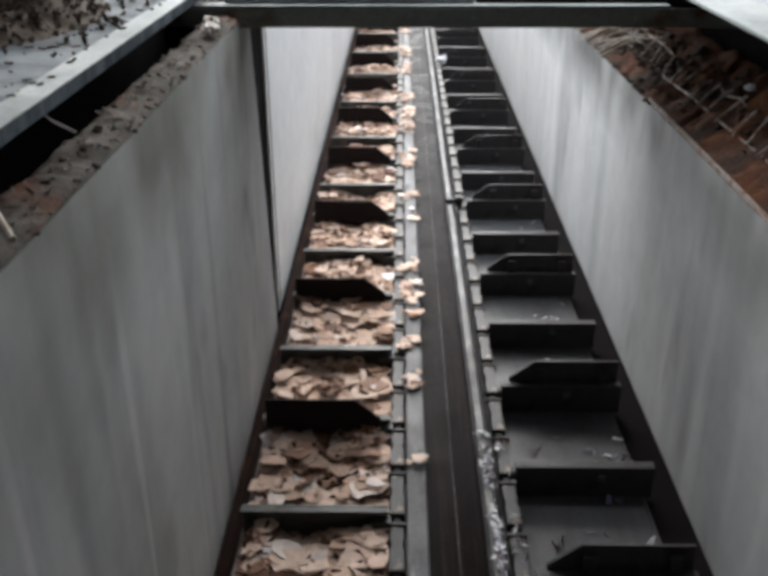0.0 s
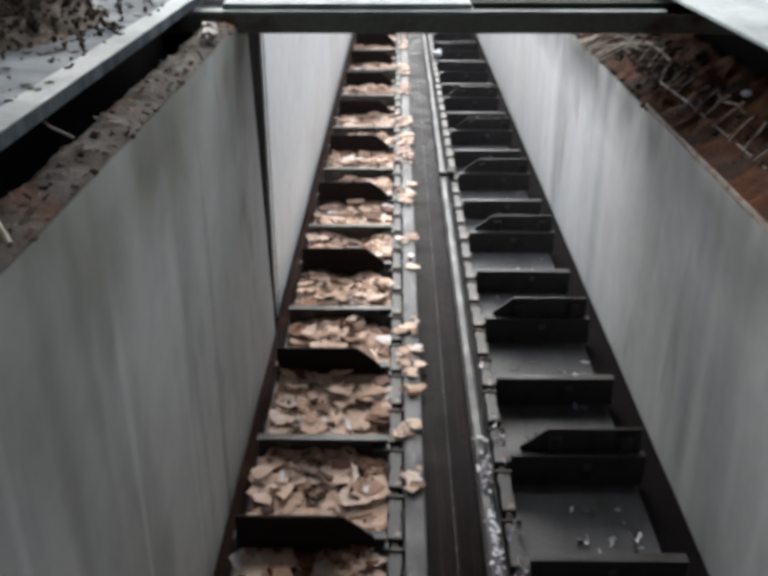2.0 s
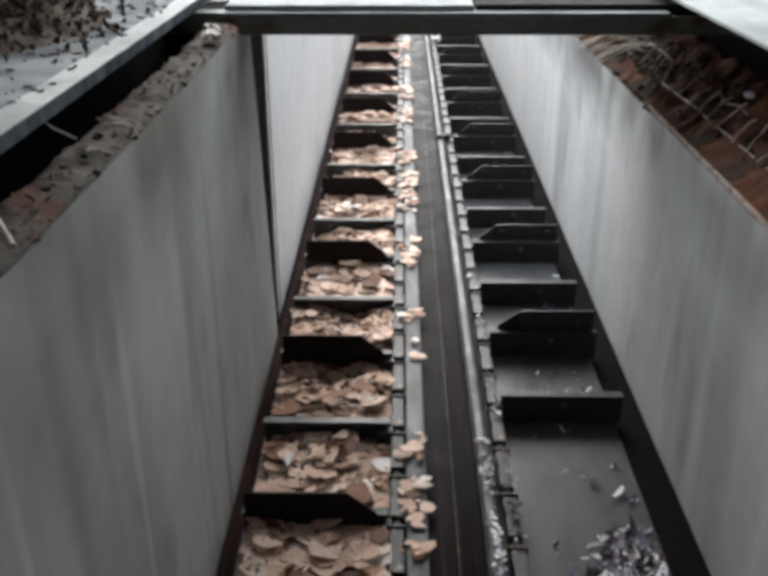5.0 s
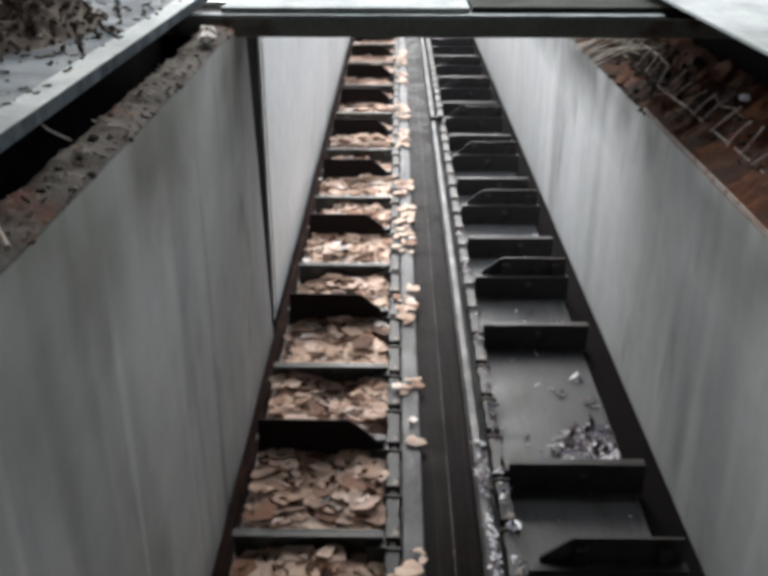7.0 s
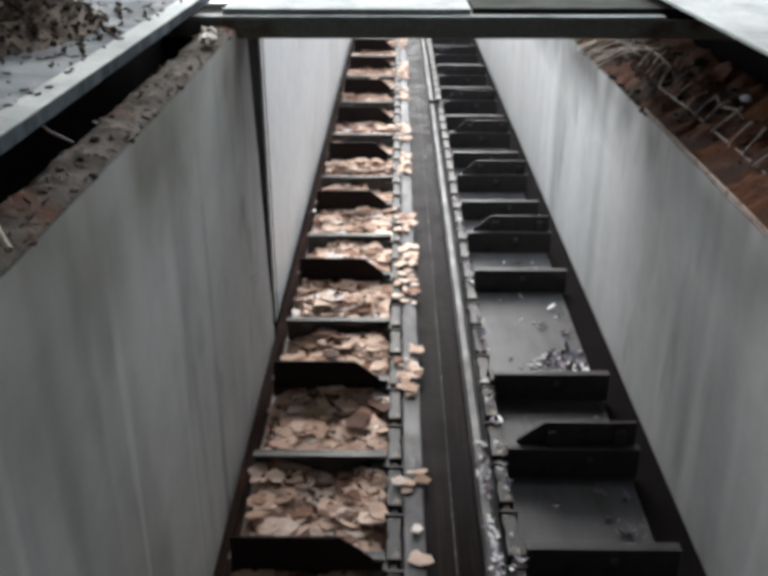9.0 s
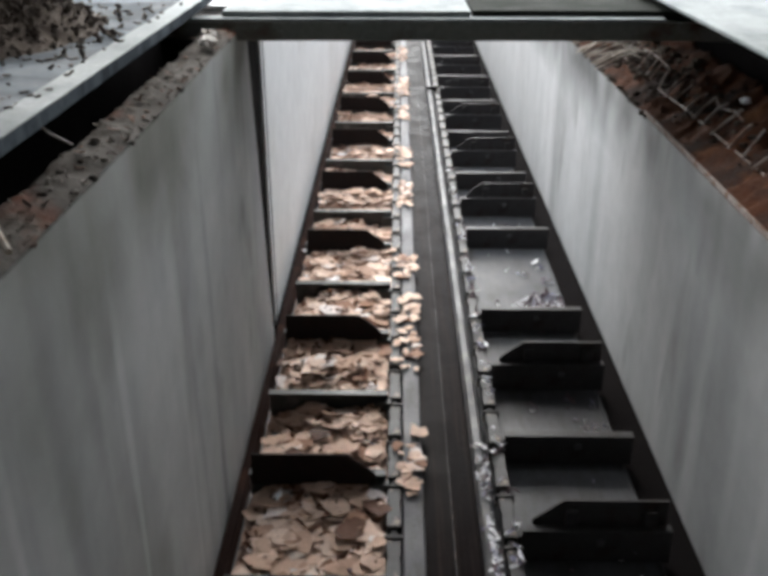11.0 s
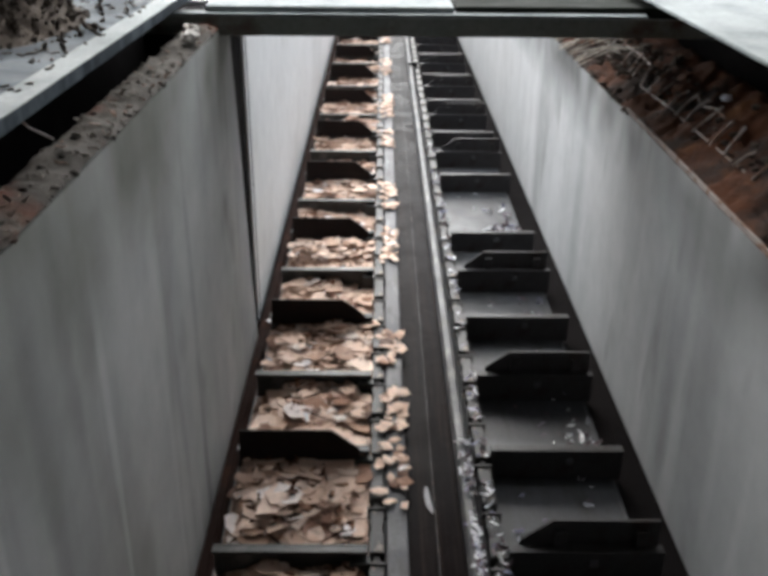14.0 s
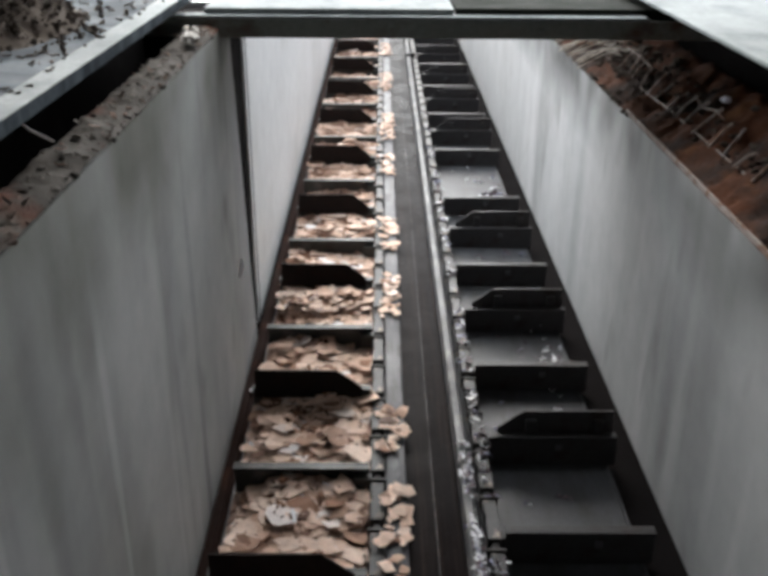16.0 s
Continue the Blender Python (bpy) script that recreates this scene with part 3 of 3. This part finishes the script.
spots = []
for _ in range(3000):
    x, y = rng.gauss(-1.3, 0.16), rng.gauss(2.82, 0.22)
    if x < -0.79:
        spots.append((x, y, max(1.731, pile_height(x, y)) + rng.uniform(0, 0.015)))
litter("debris_bits", spots, 3, 0.004, 0.015, BROWN_DIRT, "crumpled brown and grey bits on the heap of sweepings", "litter", tilt=0.8, curl=0.7)
spots = [(rng.uniform(-1.5, -0.8), rng.uniform(1.5, 3.5), 1.733) for _ in range(230)]
litter("plate_flecks", spots, 4, 0.003, 0.011, BROWN_DIRT, "dark flecks of dirt scattered on the wet cover plate", "litter", tilt=0.1, curl=0.1, long=1.5)


# ---- strip of reinforcing mesh on the bank ----
def rod(bm, a, b, r, n=6):
    a, b = Vector(a), Vector(b)
    q = (b - a).to_track_quat("Z", "Y").to_matrix().to_4x4()
    geo = bmesh.ops.create_cone(bm, cap_ends=True, segments=n, radius1=r, radius2=r, depth=(b - a).length, matrix=Matrix.Translation((a + b) / 2) @ q)
    return geo


def tube(bm, pts, r, n=6):
    """One bent rod through the points."""
    rings = []
    pts = [Vector(p) for p in pts]
    for i, p in enumerate(pts):
        way = pts[min(i + 1, len(pts) - 1)] - pts[max(i - 1, 0)]
        q = way.to_track_quat("Z", "Y")
        rings.append([bm.verts.new(p + q @ Vector((r * math.cos(6.2832 * k / n), r * math.sin(6.2832 * k / n), 0))) for k in range(n)])
    for a, b in zip(rings, rings[1:]):
        for k in range(n):
            bm.faces.new((a[k], a[(k + 1) % n], b[(k + 1) % n], b[k]))
    bm.faces.new(rings[0][::-1])
    bm.faces.new(rings[-1])


def bank_point(s, y, lift=0.012):
    x = XR + s
    return (x, y, ZR + 0.004 + 0.55 * s + lift)


RUSTY_ROD = mat("rusty_grey_rod", (0.25, 0.21, 0.19), 0.7, 0.0, spots=[((0.14, 0.07, 0.04), 20, 0.45, 0.6, (1, 1, 1))], bump=0.2)
mesh_strip = tagged(new("reinforcing_mesh"), "rusty strip of welded reinforcing rods lying on the dirt bank", "reinforcing mesh")
rr = random.Random(8)
bm = bmesh.new()
pts = [bank_point(0.118 + rr.uniform(-0.006, 0.006), 1.9 + 0.3 * k, 0.004 + rr.uniform(-0.008, 0.010)) for k in range(11)]
tube(bm, pts, 0.004)
part("long_rod", bm, RUSTY_ROD, mesh_strip)
for y0, y1, s_ in ((2.2, 2.7, 0.195), (3.25, 3.6, 0.185), (4.2, 4.7, 0.18)):
    bm = bmesh.new()
    tube(bm, [bank_point(s_ + rr.uniform(-0.012, 0.012), y0 + (y1 - y0) * k / 3, 0.03 + rr.uniform(0, 0.015)) for k in range(4)], 0.0045)
    part("long_rod", bm, RUSTY_ROD, mesh_strip)
for k in range(22):
    y = 1.95 + k * 0.135 + rr.uniform(-0.03, 0.03)
    a_ = Vector(bank_point(0.112 + rr.uniform(-0.01, 0.01), y, 0.012))
    b_ = Vector(bank_point(0.18 + rr.uniform(-0.025, 0.02), y + rr.uniform(-0.05, 0.03), 0.04 + rr.uniform(0, 0.03)))
    bm = bmesh.new()
    tube(bm, (a_, a_.lerp(b_, 0.6) + Vector((0, rr.uniform(-0.012, 0.012), 0.008)), b_), 0.0058)
    part("cross_rod", bm, RUSTY_ROD, mesh_strip)

# stalks hanging over the far wall top
STALK = mat("dry_stalk", (0.34, 0.3, 0.25), 0.8, spots=[((0.15, 0.1, 0.07), 15, 0.5, 0.65, (1, 1, 1))], random_tone=0.3)
for k in range(26):
    y = 4.5 + rr.uniform(0, 1.1)
    bm = bmesh.new()
    a_ = Vector(bank_point(0.14 + rr.uniform(0, 0.1), y, 0.03))
    b_ = Vector((XR - 0.02 - rr.uniform(0, 0.03), y + rr.uniform(0.1, 0.5), ZR + rr.uniform(0.0, 0.05)))
    m_ = (a_ + b_) / 2 + Vector((0, rr.uniform(-0.05, 0.05), rr.uniform(0.01, 0.05)))
    tube(bm, (a_, a_.lerp(m_, 0.5) + Vector((0, 0, 0.012)), m_, b_), 0.0034, 5)
    tagged(part("dry_stalk", bm, STALK), "dry pale stalk lying over the wall edge", "stalk", "stalks on the wall edge")
bm = bmesh.new()
rod(bm, (-0.66, 1.36, 1.69), (-0.585, 1.25, 1.672), 0.006)
tagged(part("stick", bm, STALK), "thin pale stick lying in the litter on the wall top", "stick")
structure("edge_strip", one_box(XR + 0.001, XR + 0.009, Y0, 3.9, ZR + 0.001, ZR + 0.022, bevel=0.002), RUSTY_ROD, "thin pale steel edge strip on the wall top", "edge strip")

# ---- white scraps in the empty trough, on the rail and chain ----
spots = []
for n_low in range(-4, 6):
    y = RIGHT_FIRST + (17 + 2 * n_low) * PITCH
    n = {-2: 420, -3: 45, -4: 60, -5: 40}.get(n_low, 24)
    for _ in range(n):
        if n_low == -2:
            d = rng.uniform(0.06, 0.44)
            px_ = rng.gauss(0.74 + 0.3 * (d - 0.1), 0.11 - 0.16 * d)
            lift = 0.008 + rng.uniform(0, 0.055) * (1 - d / 0.5)
        else:
            d, px_, lift = 0.03 + abs(rng.gauss(0, 0.2)), rng.gauss(0.82, 0.06), 0.008 + rng.uniform(0, 0.012)
        spots.append((min(px_, 0.905), y + d, lift))
for _ in range(90):
    spots.append((rng.uniform(0.48, 0.9), rng.uniform(-4.5, 7), 0.006))
for x, y in [(0.84, 2.99), (0.79, 4.17), (0.81, 2.69), (0.57, 2.48), (0.88, 2.46), (0.86, 4.74), (0.91, 3.01), (0.66, 1.87), (0.85, 1.28), (0.75, 1.19), (0.89, 1.1), (0.85, 1.13), (0.79, -0.18), (0.89, -0.24), (0.61, -0.27), (0.69, -2.34), (0.71, -2.56), (0.81, -1.83), (0.5, -2.12)]:
    for _ in range(3):
        spots.append((x + rng.gauss(0, 0.012), y + rng.gauss(0, 0.015), 0.008))
for _ in range(330):
    y = rng.uniform(-4.5, 3.0)
    if fbm(0.5, y, 4, 15) > -0.1:
        spots.append((rng.gauss(0.41, 0.016), y, 0.095 + rng.uniform(0, 0.008)))
trough_scraps = litter("trough_scraps", spots, 6, 0.006, 0.022, SCRAP, "small white, silver and dark scraps pushed along the empty trough", "scraps", tilt=0.35, curl=0.5, thick=0.0012, long=1.6)
spots = []
for _ in range(230):
    y = 3.0 - abs(rng.gauss(0, 0.65))
    if fbm(0.3, y, 6, 12) > -0.2:
        spots.append((min(0.352, rng.gauss(0.336, 0.014)), y, 0.112 + rng.uniform(0, 0.012)))
litter("rail_scraps", spots, 7, 0.004, 0.017, SCRAP, "small white and silver scraps lying on the guide rail", "scraps", tilt=0.2, curl=0.3, long=1.25, thick=0.0012)
bm = bmesh.new()
box(bm, 0.30, 0.41, 5.6, 5.635, 0.109, 0.135, bevel=0.006)
box(bm, 0.36, 0.41, 5.59, 5.65, 0.09, 0.15, bevel=0.008)
broken_clip = tagged(part("broken_clip", bm, DARK_STEEL), "dark broken steel clip riding on the chain", "clip")
bm = bmesh.new()
bmesh.ops.create_icosphere(bm, subdivisions=2, radius=0.06)
for v in bm.verts:
    v.co = Vector((0.45 + v.co.x, 10.03 + v.co.y, 0.13 + v.co.z * 0.7)) + v.co * 0.5 * noise.noise(v.co * 30)
white_lump = tagged(part("white_lump", bm, PALE), "white crumpled lump riding on the chain", "lump")

# ---- scraps that drop off the beam into the pit ----


def fleck(seed, at):
    """A thin bent strip of light stuff, longer than wide."""
    r_ = random.Random(seed)
    n, half, wide = 6, r_.uniform(0.032, 0.048), r_.uniform(0.007, 0.011)
    bend = r_.uniform(-0.3, 0.3)
    vs, fs = [], []
    for k in range(n + 1):
        u = 2 * k / n - 1
        w = wide * (1 - 0.6 * u * u) * r_.uniform(0.8, 1.1)
        for sx, dy in ((-1, -0.0008), (1, -0.0008), (1, 0.0008), (-1, 0.0008)):
            vs.append((sx * w + bend * u * u * 0.02, dy + bend * u * 0.01, half * u))
    for k in range(n):
        for q in range(4):
            fs.append((4 * k + q, 4 * k + (q + 1) % 4, 4 * k + 4 + (q + 1) % 4, 4 * k + 4 + q))
    fs += [(3, 2, 1, 0), (4 * n, 4 * n + 1, 4 * n + 2, 4 * n + 3)]
    me = mesh_from("falling_scrap", vs, fs)
    me.materials.append(PALE)
    ob = tagged(part("falling_scrap", me, PALE), "small pale thin scrap that drops into the pit", "scrap", "falling scraps")
    ob.location = at
    return ob


# where each scrap passes and when: x, y, z, seconds, height it lets go from, slant
DROPS = [(-0.545, 3.5, 0.73, 3.5, 3.48, 5), (-0.6, 3.5, 0.60, 9.0, 3.48, -8), (-0.585, 3.5, 0.64, 16.0, 3.48, 0), (-0.3, 3.5, 0.9, 13.0, 3.48, 12),
         (-0.528, 3.2, 1.03, 0.8, 3.48, 6), (0.155, 3.2, 0.95, 1.5, 3.48, 12), (-0.535, 2.8, 1.31, 3.0, 3.48, 20), (0.172, 2.4, 0.55, 3.0, 3.48, -18),
         (0.70, 2.4, 0.58, 4.0, 3.48, -40), (-0.6, 2.0, 1.62, 7.5, 3.48, 8), (-0.524, 2.4, 1.73, 7.5, 3.48, 25), (0.142, 2.1, 0.53, 14.0, 3.48, 14),
         (-0.478, 3.0, 1.01, 15.5, 3.48, 4)]
FALLS = [(fleck(k, (d[0], d[1], d[4])), *d) for k, d in enumerate(DROPS)]


def crumple(name, at, size, material, label, category, seed):
    """A crumpled lump of thin stuff."""
    bm = bmesh.new()
    bmesh.ops.create_icosphere(bm, subdivisions=3, radius=1.0)
    off = Vector((seed * 7.0, 0, 0))
    for v in bm.verts:
        d = 1 + 0.55 * noise.noise(v.co * 2.2 + off) + 0.25 * noise.noise(v.co * 5 + off)
        v.co = Vector((at[0] + v.co.x * size * d, at[1] + v.co.y * size * 1.3 * d, at[2] + v.co.z * size * 0.6 * d))
    return tagged(part(name, bm, material), label, category)


RAG = mat("dirty_pale_rag", (0.5, 0.47, 0.44), 0.9, spots=[((0.2, 0.15, 0.12), 18, 0.45, 0.6, (1, 1, 1))], bump=0.5)
crumple("crumpled_rag", (-0.648, 3.14, 1.655), 0.03, RAG, "dirty pale crumpled rag on the wall top", "rag", 1)
crumple("crumpled_rag", (-0.675, 3.28, 1.655), 0.028, RAG, "small dirty pale rag in the litter on the wall top", "rag", 2)
crumple("paper_scrap", (1.30, 3.38, 1.40), 0.018, SCRAP, "small white paper scrap on the dirt bank", "scrap", 3)
bm = bmesh.new()
tube(bm, ((-0.80, 1.93, 1.70), (-0.77, 1.95, 1.66), (-0.73, 1.97, 1.63)), 0.0026, 5)
tagged(part("bent_wire", bm, RUSTY_ROD), "thin bent wire leaning against the cover plate", "wire")
for bx in (-0.45, -0.1, 0.28, 0.62, 0.9):
    bm = bmesh.new()
    bmesh.ops.create_cone(bm, cap_ends=True, segments=6, radius1=0.011, radius2=0.011, depth=0.012, matrix=Matrix.Translation((bx, 3.554, 1.615)) @ pose(0, 0, 0, 90))
    part("bolt", bm, BEAM_PAINT, beam)

# ---- added roof, unseen, that shades the near end; its posts and wall behind ----
UNSEEN_SHED = mat("unseen_shed_sheet", (0.22, 0.22, 0.22), 0.7, spots=[((0.12, 0.1, 0.09), 1.5, 0.5, 0.7, (1, 1, 1))])
structure("roof", one_box(-9, 9, -10, 3.86, 3.5, 3.65), UNSEEN_SHED, "added unseen sheet roof that shades the near end", "roof")
for k, (px_, py_) in enumerate(((-8.7, 3.0), (8.7, 3.0), (-8.7, -4.0), (8.7, -4.0))):
    structure("roof_post_%d" % (k + 1), one_box(px_ - 0.1, px_ + 0.1, py_ - 0.1, py_ + 0.1, ZG, 3.5, bevel=0.01), BEAM_PAINT, "unseen post carrying the added roof", "post")
structure("wall_back", one_box(-9, 9, -10.2, -10, ZG, 3.65), UNSEEN_SHED, "added unseen wall closing the near end", "wall")

# ---- what moves ----
def motions():
    for thing, way in ((run_right, 1), (run_left, -1), (chip_bed, -1), (loose_chips, -1), (bark_slivers, -1), (pale_bits, -1),
                       (trough_scraps, 1), (broken_clip, 1), (white_lump, 1)):
        x, y, z = thing.location
        walk(thing, [(t, pose(x, y + way * SPEED * t, z)) for t in (0.0, 4.0, 8.0, 12.0, 16.0)])
    for ob, x, y, z_seen, t_seen, top, slant in FALLS:
        # clings above, lets go, falls, then lies where it landed and rides on with the run below
        fall = math.sqrt(2 * (top - z_seen) / 9.81)
        floor_z, v = (0.02, SPEED) if x > 0.37 else (0.1, -SPEED)
        rest_x = -0.2 if 0 < x < 0.37 else 0.84 if x > 0.37 else max(x, -0.43)
        t_go, t_land = t_seen - fall, t_seen - fall + math.sqrt(2 * (top - floor_z) / 9.81)
        rows = [(0.0, pose(x, y, top, -86, 0, slant))]
        k = -math.floor((fall + 0.1) * 10)
        while t_seen + k * 0.1 < t_land:
            u = max(0.0, fall + k * 0.1)
            if t_seen + k * 0.1 > 0.05:
                rows.append((t_seen + k * 0.1, pose(x, y, top - 4.905 * u * u, -86 if u == 0 else -58, 0, slant)))
            k += 1
        t_end = t_seen + k * 0.1
        if t_end + 0.3 < 16.0:
            rows.append((t_end, pose(x, y, floor_z + 0.03, -70, 0, slant)))
            rows.append((t_end + 0.3, pose(rest_x, y + 0.3 * v, floor_z, -88, 0, slant)))
            rows.append((16.0, pose(rest_x, y + v * (16.0 - t_end), floor_z, -88, 0, slant)))
        walk(ob, rows)


motions()
